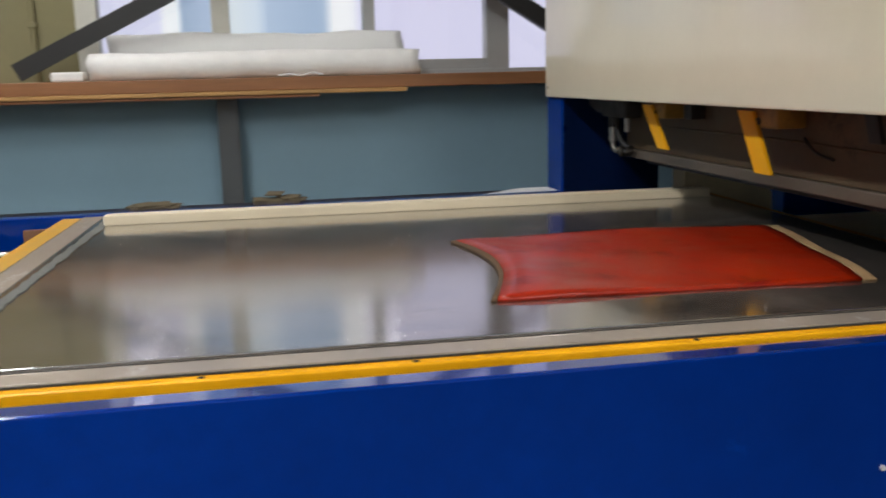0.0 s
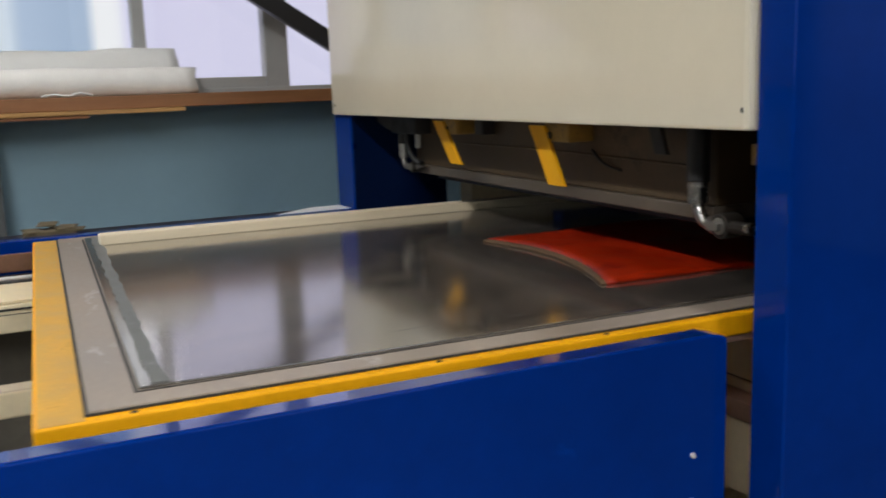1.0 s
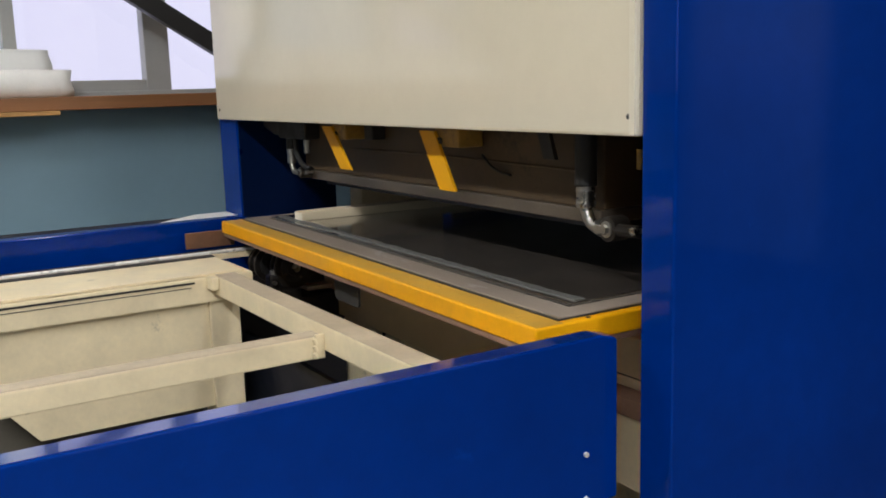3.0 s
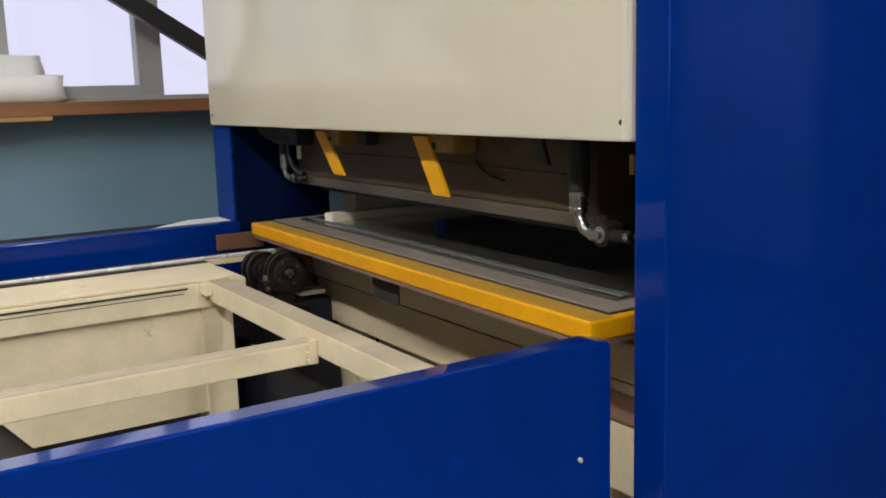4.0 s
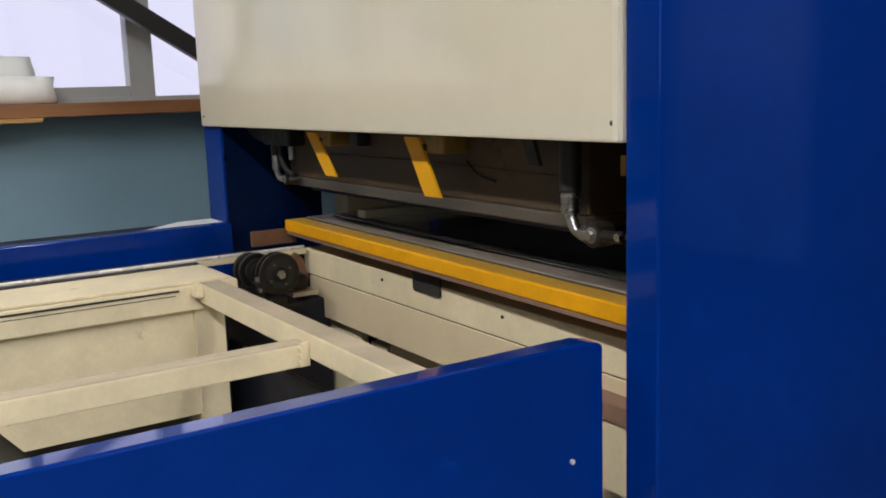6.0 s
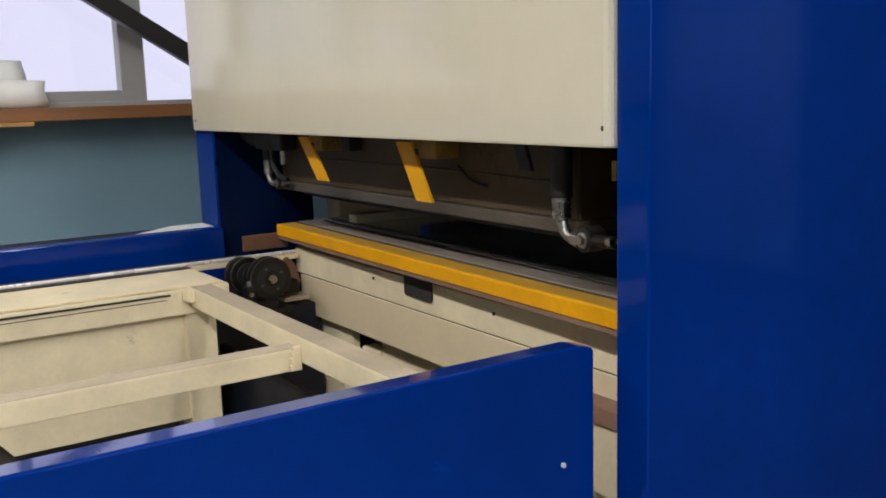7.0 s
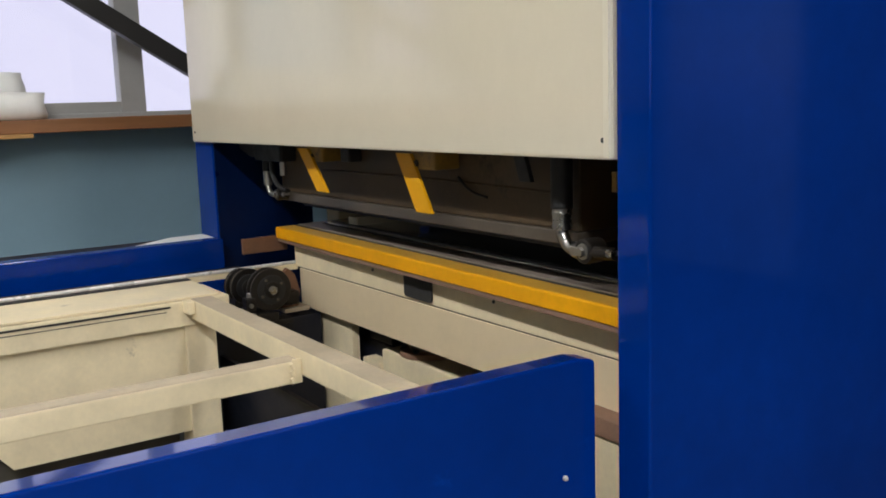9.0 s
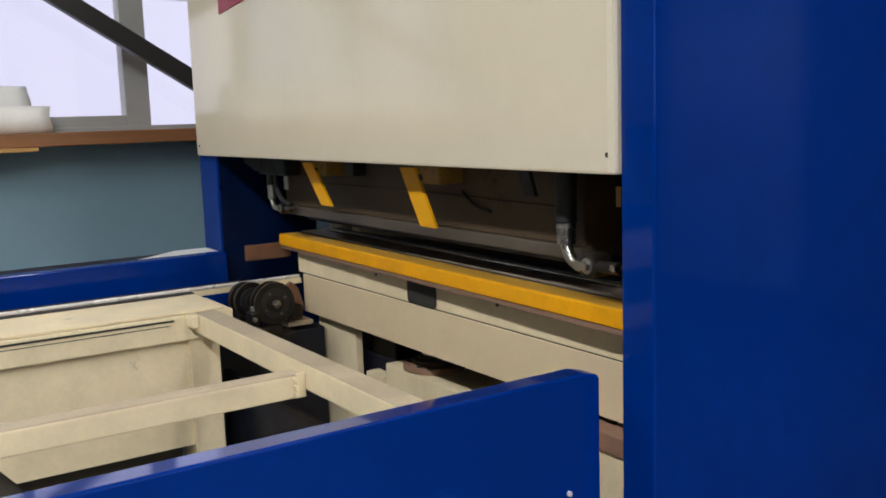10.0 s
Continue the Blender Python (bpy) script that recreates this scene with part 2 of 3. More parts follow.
TUBEGLOW = glow("unseen_lamp_tube_glow", (1.0, 0.95, 0.86), 6.0)


# ---- mesh helpers ----
def mesh_of(name, bm, material, smooth=False):
    me = bpy.data.meshes.new(name)
    bmesh.ops.recalc_face_normals(bm, faces=bm.faces)
    bm.to_mesh(me)
    bm.free()
    me.materials.append(material)
    for p in me.polygons:
        p.use_smooth = smooth
    return me


def part(name, bm, material, parent=None, label="", smooth=False):
    ob = new(name, mesh_of(name, bm, material, smooth))
    if parent:
        ob.parent = parent
    if label:
        tagged(ob, label)
    return ob


def thing(name, label, category, at=(0, 0, 0), group="", kind=""):
    ob = new(name)
    ob.empty_display_size = 0.1
    ob.matrix_world = Matrix.Translation(at)
    return tagged(ob, label, category, group, kind)


def box(x0, x1, y0, y1, z0, z1, bevel=0.0, seg=2, bm=None):
    own = bmesh.new()
    bmesh.ops.create_cube(own, size=1.0)
    bmesh.ops.scale(own, vec=(x1 - x0, y1 - y0, z1 - z0), verts=own.verts)
    bmesh.ops.translate(own, vec=((x0 + x1) / 2, (y0 + y1) / 2, (z0 + z1) / 2), verts=own.verts)
    if bevel:
        bmesh.ops.bevel(own, geom=own.edges[:], offset=bevel, segments=seg, affect="EDGES", profile=0.6)
    return join(bm, own) if bm else own


def join(bm, other):
    me = bpy.data.meshes.new("joined")
    other.to_mesh(me)
    other.free()
    bm.from_mesh(me)
    bpy.data.meshes.remove(me)
    return bm


def cyl(r, a, b, seg=24, bevel=0.0, r2=None, bm=None):
    """A round bar from point a to point b."""
    own = bmesh.new()
    a, b = Vector(a), Vector(b)
    bmesh.ops.create_cone(own, cap_ends=True, segments=seg, radius1=r, radius2=r if r2 is None else r2, depth=(b - a).length)
    if bevel:
        rims = [e for e in own.edges if abs(e.verts[0].co.z - e.verts[1].co.z) < 1e-6]
        bmesh.ops.bevel(own, geom=rims, offset=bevel, segments=2, affect="EDGES", profile=0.6)
    q = (b - a).to_track_quat("Z", "Y").to_matrix().to_4x4()
    bmesh.ops.transform(own, matrix=Matrix.Translation((a + b) / 2) @ q, verts=own.verts)
    return join(bm, own) if bm else own


def tube(points, r, seg=14, steps=8):
    """A round hose along a smooth line through the points."""
    pts = [Vector(p) for p in points]
    line = []
    for i in range(len(pts) - 1):
        p0, p1, p2, p3 = pts[max(i - 1, 0)], pts[i], pts[i + 1], pts[min(i + 2, len(pts) - 1)]
        for k in range(steps):
            t = k / steps
            line.append(0.5 * (2 * p1 + (p2 - p0) * t + (2 * p0 - 5 * p1 + 4 * p2 - p3) * t * t + (3 * p1 - p0 - 3 * p2 + p3) * t ** 3))
    line.append(pts[-1])
    bm = bmesh.new()
    rings = []
    side = None
    for i, p in enumerate(line):
        d = (line[min(i + 1, len(line) - 1)] - line[max(i - 1, 0)]).normalized()
        if side is None:
            side = d.orthogonal().normalized()
        side = (side - d * side.dot(d)).normalized()
        up = d.cross(side)
        rings.append([bm.verts.new(p + r * (math.cos(a) * side + math.sin(a) * up)) for a in (2 * math.pi * k / seg for k in range(seg))])
    for u, v in zip(rings, rings[1:]):
        for k in range(seg):
            bm.faces.new((u[k], u[(k + 1) % seg], v[(k + 1) % seg], v[k]))
    bm.faces.new(rings[0][::-1])
    bm.faces.new(rings[-1])
    return bm


def plate(outline, depth, m=None, bevel=0.0):
    """A flat plate: an outline in the xy plane, depth thick upwards, then moved by m."""
    bm = bmesh.new()
    low = [bm.verts.new((x, y, 0)) for x, y in outline]
    f = bm.faces.new(low)
    up = bmesh.ops.extrude_face_region(bm, geom=[f])
    bmesh.ops.translate(bm, vec=(0, 0, depth), verts=[v for v in up["geom"] if isinstance(v, bmesh.types.BMVert)])
    if bevel:
        bmesh.ops.bevel(bm, geom=bm.edges[:], offset=bevel, segments=2, affect="EDGES", profile=0.6)
    if m:
        bmesh.ops.transform(bm, matrix=m, verts=bm.verts)
    return bm


def rounded(x0, x1, y0, y1, r, n=5, corners=(1, 1, 1, 1)):
    out = []
    for (cx, cy, a), on in zip(((x1 - r, y1 - r, 0), (x0 + r, y1 - r, 90), (x0 + r, y0 + r, 180), (x1 - r, y0 + r, 270)), corners):
        if not on:
            out.append((x1 if a in (0, 270) else x0, y1 if a in (0, 90) else y0))
            continue
        for k in range(n + 1):
            t = radians(a + 90 * k / n)
            out.append((cx + r * math.cos(t), cy + r * math.sin(t)))
    return out


def wall_xz(name, x0, x1, z0, z1, y0, y1, openings, material):
    """A wall along x with through openings (x0, x1, z0, z1)."""
    bm = bmesh.new()
    xs = sorted({x0, x1, *(o[0] for o in openings), *(o[1] for o in openings)})
    for a, b in zip(xs, xs[1:]):
        holes = sorted((o[2], o[3]) for o in openings if o[0] <= a and b <= o[1])
        low = z0
        for h0, h1 in holes:
            if h0 > low:
                box(a, b, y0, y1, low, h0, bm=bm)
            low = h1
        if z1 > low:
            box(a, b, y0, y1, low, z1, bm=bm)
    bmesh.ops.remove_doubles(bm, verts=bm.verts, dist=1e-5)
    return tagged(part(name, bm, material), kind="structure")


def turned(ob, m):
    for v in ob.data.vertices:
        v.co = m @ v.co
    return ob


# ---- the hall ----
YW = 3.90          # inner face of the window wall
SHELF_Z = 1.29     # top of the shelf before the windows
floor = tagged(part("floor", box(-4.6, 5.6, -3.6, 4.4, -0.12, 0.0), CONCRETE), "stained grey concrete workshop floor", "floor", kind="structure")
ceiling = tagged(part("ceiling", box(-4.6, 5.6, -3.6, 4.4, 3.4, 3.5), CEILINGPAINT), "white painted ceiling", "ceiling", kind="structure")

WIN = (-0.571, 2.473, 1.252, 2.68)
tagged(part("wall_north_dado", box(-4.5, 5.5, YW, YW + 0.2, 0.0, 1.252), WALLPAINT), "pale teal painted wall under the windows", "wall", kind="structure")
wall_n = wall_xz("wall_north", -4.5, 5.5, 1.252, 3.4, YW, YW + 0.2, [WIN], PLASTER)
tagged(wall_n, "olive cream plaster wall round the windows", "wall")
south = [(-2.9 + 2.3 * i - 0.85, -2.9 + 2.3 * i + 0.85, 1.2, 2.7) for i in range(3)]
tagged(wall_xz("wall_south", -4.5, 5.5, 0.0, 3.4, -3.6, -3.4, south, HALLPAINT), "plain grey-green painted wall, unseen, with added windows", "wall")
west = wall_xz("wall_west", -3.4, 4.1, 0.0, 3.4, -0.1, 0.1, [(-1.2 + 2.6 * i - 0.85, -1.2 + 2.6 * i + 0.85, 1.2, 2.7) for i in range(2)], HALLPAINT)
west.matrix_world = pose(-4.4, 0, 0, 0, 0, 90)
tagged(west, "plain grey-green painted end wall, unseen, with added windows", "wall")
east = wall_xz("wall_east", -3.4, 4.1, 0.0, 3.4, -0.1, 0.1, [(-3.05, -1.75, 0.0, 2.15)], HALLPAINT)
east.matrix_world = pose(5.4, 0, 0, 0, 0, 90)
tagged(east, "plain grey-green painted end wall with a doorway", "wall")

# windows in the north wall: frame, posts, panes of uneven height
win = thing("window_1", "wide grey-framed window with pale overexposed daylight", "window", (0, 0, 0), kind="structure")
wx0, wx1, wz0, wz1 = WIN
yf = YW - 0.02
part("window_frame", box(wx0, wx1, yf, yf + 0.09, wz0, wz0 + 0.055, 0.004), FRAMEGREY, win)
part("window_frame", box(wx0, wx1, yf, yf + 0.09, wz1 - 0.06, wz1, 0.004), FRAMEGREY, win)
part("window_frame", box(wx0 - 0.03, wx0 + 0.05, yf - 0.01, yf + 0.09, wz0, wz1, 0.004), FRAMECREAM, win)
part("window_frame", box(wx1 - 0.05, wx1, yf, yf + 0.09, wz0 + 0.05, wz1 - 0.05, 0.004), FRAMEGREY, win)
for x, w, m in ((-0.052, 0.071, FRAMECREAM), (0.547, 0.048, FRAMEGREY), (1.094, 0.099, FRAMEGREY), (1.664, 0.057, FRAMEGREY), (2.092, 0.057, FRAMEGREY)):
    part("mullion", box(x - w / 2, x + w / 2, yf + 0.003, yf + 0.08, wz0 + 0.05, wz1 - 0.05, 0.004), m, win)
for x0, x1 in ((-0.521, -0.0875), (-0.0165, 0.523), (0.571, 1.0445)):
    part("sash_rail", box(x0, x1, yf + 0.012, yf + 0.06, wz0 + 0.05, wz0 + 0.098, 0.003), FRAMEGREY, win)
edges = (-0.521, -0.052, 0.547, 1.094, 1.664, 2.092, 2.423)
for a, b in zip(edges, edges[1:]):
    g = part("pane", box(a, b, yf + 0.038, yf + 0.042, wz0 + 0.05, wz1 - 0.05), GLASS, win)
    g.visible_shadow = False
# a pale cable strung across outside
part("cable", tube([(-0.5, YW + 0.30, 2.02), (0.4, YW + 0.30, 1.93), (1.2, YW + 0.30, 1.865), (2.4, YW + 0.30, 1.84)], 0.006, 6, 6), PAPER, win, "thin white cable strung outside the glass")
tagged(part("backdrop", box(-3.0, 5.0, YW + 0.45, YW + 0.47, -0.2, 3.8), OUTSIDE), "hazy white daylight outside", "backdrop", kind="structure")

conduit = thing("wall_conduit", "olive painted cable conduit on the plaster wall", "conduit")
part("pipe", cyl(0.011, (-0.761, YW - 0.013, 1.29), (-0.761, YW - 0.013, 3.38), 12), PLASTER, conduit)
for z in (1.5, 2.1, 2.7):
    part("clip", box(-0.779, -0.743, YW - 0.028, YW - 0.001, z, z + 0.02, 0.003), PLASTER, conduit)

# shelf before the windows, with its leg
shelf = thing("window_shelf", "long reddish-brown wooden shelf under the windows", "shelf")
part("board", box(-3.2, 2.6, YW - 0.235, YW - 0.003, SHELF_Z - 0.050, SHELF_Z, 0.004), SHELFWOOD, shelf)
for x in (-2.0, -0.043, 2.1):
    part("leg", box(x - 0.042, x + 0.042, YW - 0.12, YW - 0.035, 0.0, SHELF_Z - 0.0505, 0.004), POST, shelf, "dark grey square post")
part("lower_board", box(-3.0, 0.660, YW - 0.255, YW - 0.13, SHELF_Z - 0.066, SHELF_Z - 0.0505, 0.003), PLANKWOOD, shelf, "thin raw orange plank")
part("lower_board", box(-3.0, 0.316, YW - 0.245, YW - 0.14, SHELF_Z - 0.079, SHELF_Z - 0.0665, 0.003), SHELFWOOD, shelf)

# steel braces standing on the shelf before the glass
def brace(x0, z0, x1, z1, y):
    d = Vector((x1 - x0, 0, z1 - z0))
    ob = part("steel_brace", box(0, d.length, 0, 0.006, -0.0345, 0.0345, 0.001), DARKSTEEL)
    bm = bmesh.new()
    bm.from_mesh(ob.data)
    box(0, d.length, 0.006, 0.045, 0.0285, 0.0345, bm=bm)
    bm.to_mesh(ob.data)
    bm.free()
    ob.matrix_world = Matrix.Translation((x0, y, z0)) @ pose(0, 0, 0, 0, -math.degrees(math.atan2(d.z, d.x)), 0)
    return tagged(ob, "dark steel angle brace before the window", "brace", "window braces")


brace(-0.804, 1.325, 0.523, 1.993, YW - 0.17)
brace(1.522, 1.322, 0.533, 1.936, YW - 0.220)

# rolls of white wrap on the shelf
def wrap_roll(x0, x1, y, z, r, label, seed, material, flat=1.15):
    rng = random.Random(seed)
    bm = bmesh.new()
    n, seg = 26, 28
    ph = [rng.uniform(0, 6.28) for _ in range(6)]
    rings = []
    for i in range(n + 1):
        u = i / n
        x = x0 + (x1 - x0) * u
        ring = []
        for k in range(seg):
            a = 2 * math.pi * k / seg
            rr = r * (1 + 0.045 * math.sin(9 * u + ph[0] + a) + 0.03 * math.sin(23 * u + 2 * a + ph[1]))
            rr *= 0.97 if i in (0, n) else 1
            yy, zz = rr * math.cos(a) * flat, rr * math.sin(a)
            zz = max(zz, -0.9 * r)
            ring.append(bm.verts.new((x + 0.006 * math.sin(3 * a + ph[2]), y + yy, z + 0.9 * r + zz)))
        rings.append(ring)
    for p, q in zip(rings, rings[1:]):
        for k in range(seg):
            bm.faces.new((p[k], p[(k + 1) % seg], q[(k + 1) % seg], q[k]))
    for ring, x, s in ((rings[0], x0, 1), (rings[-1], x1, -1)):  # hollow ends
        c = [bm.verts.new((x, y + 0.25 * (v.co.y - y), z + 0.9 * r + 0.25 * (v.co.z - z - 0.9 * r))) for v in ring]
        d = [bm.verts.new((x + s * 0.08, v.co.y, v.co.z)) for v in c]
        for k in range(seg):
            bm.faces.new((ring[k], ring[(k + 1) % seg], c[(k + 1) % seg], c[k]))
            bm.faces.new((c[k], c[(k + 1) % seg], d[(k + 1) % seg], d[k]))
        bm.faces.new(d)
    roll = tagged(part("wrap_roll", bm, material, smooth=True), label, "roll", "rolls on the shelf")
    part("core", cyl(0.22 * r, (x0 + 0.01, y, z + 0.9 * r), (x1 - 0.01, y, z + 0.9 * r), 16), CARD, roll, "cardboard core")
    return roll


wrap_roll(-0.545, 0.722, YW - 0.152, SHELF_Z, 0.054, "long roll of white foam wrap on the shelf", 3, FOAM, 0.9)
wrap_roll(-0.480, 0.672, YW - 0.050, SHELF_Z, 0.093, "thicker roll of translucent white wrap by the glass", 5, FILM, 0.48)
tagged(part("foam_sheet", box(-0.675, -0.560, YW - 0.215, YW - 0.10, SHELF_Z, SHELF_Z + 0.035, 0.008), FOAM), "folded white foam sheet on the shelf", "foam sheet")
cord = part("cord", tube([(0.16, YW - 0.222, SHELF_Z + 0.004), (0.205, YW - 0.222, SHELF_Z + 0.010), (0.25, YW - 0.222, SHELF_Z + 0.004),
                          (0.29, YW - 0.222, SHELF_Z + 0.014), (0.335, YW - 0.222, SHELF_Z + 0.004)], 0.0035, 8, 6), PAPER)
tagged(cord, "loose white cord end beside the roll", "cord")

# unseen ceiling lights, added as bodies for the tube lamps
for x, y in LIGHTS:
    cl = thing("ceiling_light", "unseen white fluorescent ceiling light, added to light the hall", "lamp", (x, y, 3.27), "ceiling lights")
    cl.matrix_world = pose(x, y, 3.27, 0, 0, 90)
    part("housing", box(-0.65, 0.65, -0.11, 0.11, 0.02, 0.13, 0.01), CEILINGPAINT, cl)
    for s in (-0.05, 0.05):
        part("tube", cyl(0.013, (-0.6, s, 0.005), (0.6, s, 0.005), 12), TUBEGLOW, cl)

# ---- the press ----
XP = 1.055     # front sheet of the hood
press = thing("hydraulic_press", "blue and cream hydraulic press with a large cream hood", "press")
hood = part("hood", box(XP, 2.30, 1.094, 3.09, 1.199, 2.55, 0.006), HOODPAINT, press)
part("fold", box(XP - 0.0035, XP + 0.02, 1.0955, 1.108, 1.202, 2.54, 0.001), CREAM, hood)
for y, z in ((1.112, 1.231), (3.06, 1.231)):
    part("screw", cyl(0.0045, (XP - 0.0015, y, z), (XP + 0.004, y, z), 12), HOLE, hood, "small dark screw")
part("sticker", plate([(2.555, 1.655), (2.80, 1.632), (2.80, 1.70), (2.555, 1.72)], 0.002, Matrix(((0, 0, 1, XP - 0.003), (1, 0, 0, 0), (0, 1, 0, 0), (0, 0, 0, 1)))), REDSIGN, hood, "dark red sticker")
# side frames: heavy bent-steel cheeks
part("side_frame", box(1.066, 2.25, 1.020, 1.094, 0.0, 2.55, 0.006, 3), BLUE, press, "glossy blue steel cheek")
part("side_frame", box(1.070, 1.42, 2.955, 3.115, 0.0, 1.1985, 0.006, 3), BLUE, press, "glossy blue steel cheek")
# added sheet; its colour holds the shade of the cheek's inner face
part("inner_liner", box(1.076, 1.416, 2.951, 2.9545, 0.0, 1.195), DEEPBLUE, press, "navy sheet with the cheek's shade in its colour")
part("side_frame", box(1.90, 2.25, 2.955, 3.115, 0.0, 1.1985, 0.006, 3), BLUE, press, "glossy blue steel cheek")
part("guide_block", box(1.47, 1.80, 2.862, 2.952, 0.0, 1.19, 0.006), CREAM_WORN, press, "grey-cream guide block")
# upper platen
up = part("upper_platen", box(1.205, 2.18, 1.335, 2.72, 1.0445, 1.1975, 0.004), PLATEN, press, "oily dark brown steel platen")
part("lip", box(1.196, 2.18, 1.335, 2.72, 1.017, 1.044, 0.003), LIPSTEEL, up, "ground grey steel edge")
part("weld_seam", tube([(1.204, 1.36, 1.115), (1.204, 1.6, 1.119), (1.204, 2.0, 1.123), (1.204, 2.45, 1.12)], 0.003, 6, 5), PLATEN, up)
part("cable", tube([(1.200, 1.735, 1.132), (1.196, 1.70, 1.112), (1.197, 1.67, 1.100), (1.201, 1.63, 1.093)], 0.003, 8, 6), RUBBER, up, "thin black cable", smooth=True)
# near-black colour holds the dark of the gap under the lip
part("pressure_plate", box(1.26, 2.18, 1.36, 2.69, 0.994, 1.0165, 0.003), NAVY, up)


def slanted_bar(x, thick, y_top, z_top, y_tip, z_tip, w):
    """A flat bar hanging at a slant, both ends cut level; w is its level width."""
    ring = [(y_top, z_top), (y_top - w, z_top), (y_tip - w, z_tip), (y_tip, z_tip)]
    return plate(ring, thick, Matrix(((0, 0, 1, x), (1, 0, 0, 0), (0, 1, 0, 0), (0, 0, 0, 1))), 0.0012)


def hook(y_top, z_top, y_tip, z_tip, w, stub):
    hk = part("hook_bar", slanted_bar(1.128, 0.008, y_top, z_top, y_tip, z_tip, w), YELLOW_CLEAN, press, "slanting yellow flat bar")
    st = part("stub", box(1.137, 1.2045, y_top - w - stub, y_top - w + 0.012, z_top - 0.036, z_top + 0.008, 0.006), LUG, hk, "grimy yellow mounting lug with hood shade in its colour")
    part("pin", cyl(0.0085, (1.131, y_top - w - 0.014, z_top - 0.022), (1.140, y_top - w - 0.014, z_top - 0.022), 16, 0.001), HOLE, st, "black pin")


hook(2.426, 1.187, 2.315, 1.072, 0.062, 0.070)
hook(1.890, 1.187, 1.806, 1.054, 0.066, 0.090)
part("hook_bar", slanted_bar(1.160, 0.010, 1.486, 1.197, 1.464, 1.139, 0.036), RUBBER, press, "short black slanting bar")
part("clamp", box(1.165, 1.2045, 2.192, 2.240, 1.152, 1.1965, 0.005), RUBBER, press, "small black clamp")


def hose(y, s, top, low, reach):
    """A hose that comes down to a ferrule (top to low) and an elbow that runs on to a banjo fitting."""
    x = 1.172
    h = part("hose", tube([(x + 0.006, y + 0.006, 1.199), (x + 0.003, y + 0.003, 1.15), (x, y, top - 0.004)], 0.0215 * s), RUBBER, press, "black hydraulic hose", smooth=True)
    fe = part("ferrule", cyl(0.0185 * s, (x, y, top), (x, y, low), 24, 0.002), CHROME, h, "dull zinc ferrule")
    for k in (0.25, 0.8):
        part("crimp_ring", cyl(0.0196 * s, (x, y, low + (top - low) * k), (x, y, low + (top - low) * k - 0.006), 24, 0.001), CHROME, fe)
    e = low - 0.036 * s
    part("elbow", tube([(x, y, low + 0.003), (x, y - 0.003, low - 0.010 * s), (x, y - 0.016 * s, e + 0.007), (x, y - 0.036 * s, e), (x, y - reach + 0.012, e)], 0.0118 * s), CHROME, h, smooth=True)
    part("nut", cyl(0.0165 * s, (x, y - reach + 0.034 * s, e), (x, y - reach + 0.016 * s, e), 6, 0.0015), CHROME, h)
    bj = part("banjo", cyl(0.024 * s, (x - 0.012, y - reach, e + 0.002), (x + 0.03, y - reach, e + 0.002), 28, 0.004), IRON, h, "dull steel banjo fitting")
    part("washer", cyl(0.0155 * s, (x - 0.0145, y - reach, e + 0.002), (x - 0.011, y - reach, e + 0.002), 24, 0.001), CHROME, bj)
    part("bolt_head", cyl(0.0095 * s, (x - 0.023, y - reach, e + 0.002), (x - 0.014, y - reach, e + 0.002), 6, 0.0012), CHROME, bj)
    pl = part("plug", cyl(0.012 * s, (x, y - reach - 0.020 * s, e + 0.002), (x, y - reach - 0.075 * s, e + 0.004), 12), IRON, h)
    part("bolt_head", cyl(0.0085 * s, (x - 0.014, y - reach - 0.068 * s, e + 0.006), (x + 0.01, y - reach - 0.068 * s, e + 0.006), 6, 0.001), CHROME, pl)


hose(1.350, 1.0, 1.096, 1.052, 0.071)
hose(2.752, 0.72, 1.110, 1.062, 0.085)
vb = part("valve_block", box(1.150, 1.2045, 2.60, 2.80, 1.140, 1.197, 0.008), RUBBER, press, "black valve block")
part("fitting", cyl(0.0095, (1.160, 2.605, 1.140), (1.160, 2.605, 1.100), 12, 0.002), CHROME, vb)
part("pipe", tube([(1.165, 2.70, 1.142), (1.163, 2.69, 1.10), (1.166, 2.66, 1.066), (1.172, 2.62, 1.052)], 0.008, 10, 6), RUBBER, vb, "thin black pipe", smooth=True)
part("bracket", plate([(2.80, 1.197), (2.93, 1.197), (2.93, 1.175), (2.84, 1.150), (2.80, 1.150)], 0.006, Matrix(((0, 0, 1, 1.155), (1, 0, 0, 0), (0, 1, 0, 0), (0, 0, 0, 1)))), DARKSTEEL, vb)
part("edge_strip", box(1.17, 1.176, 1.200, 1.213, 1.132, 1.168, 0.001), LUG, press, "small yellow plate")

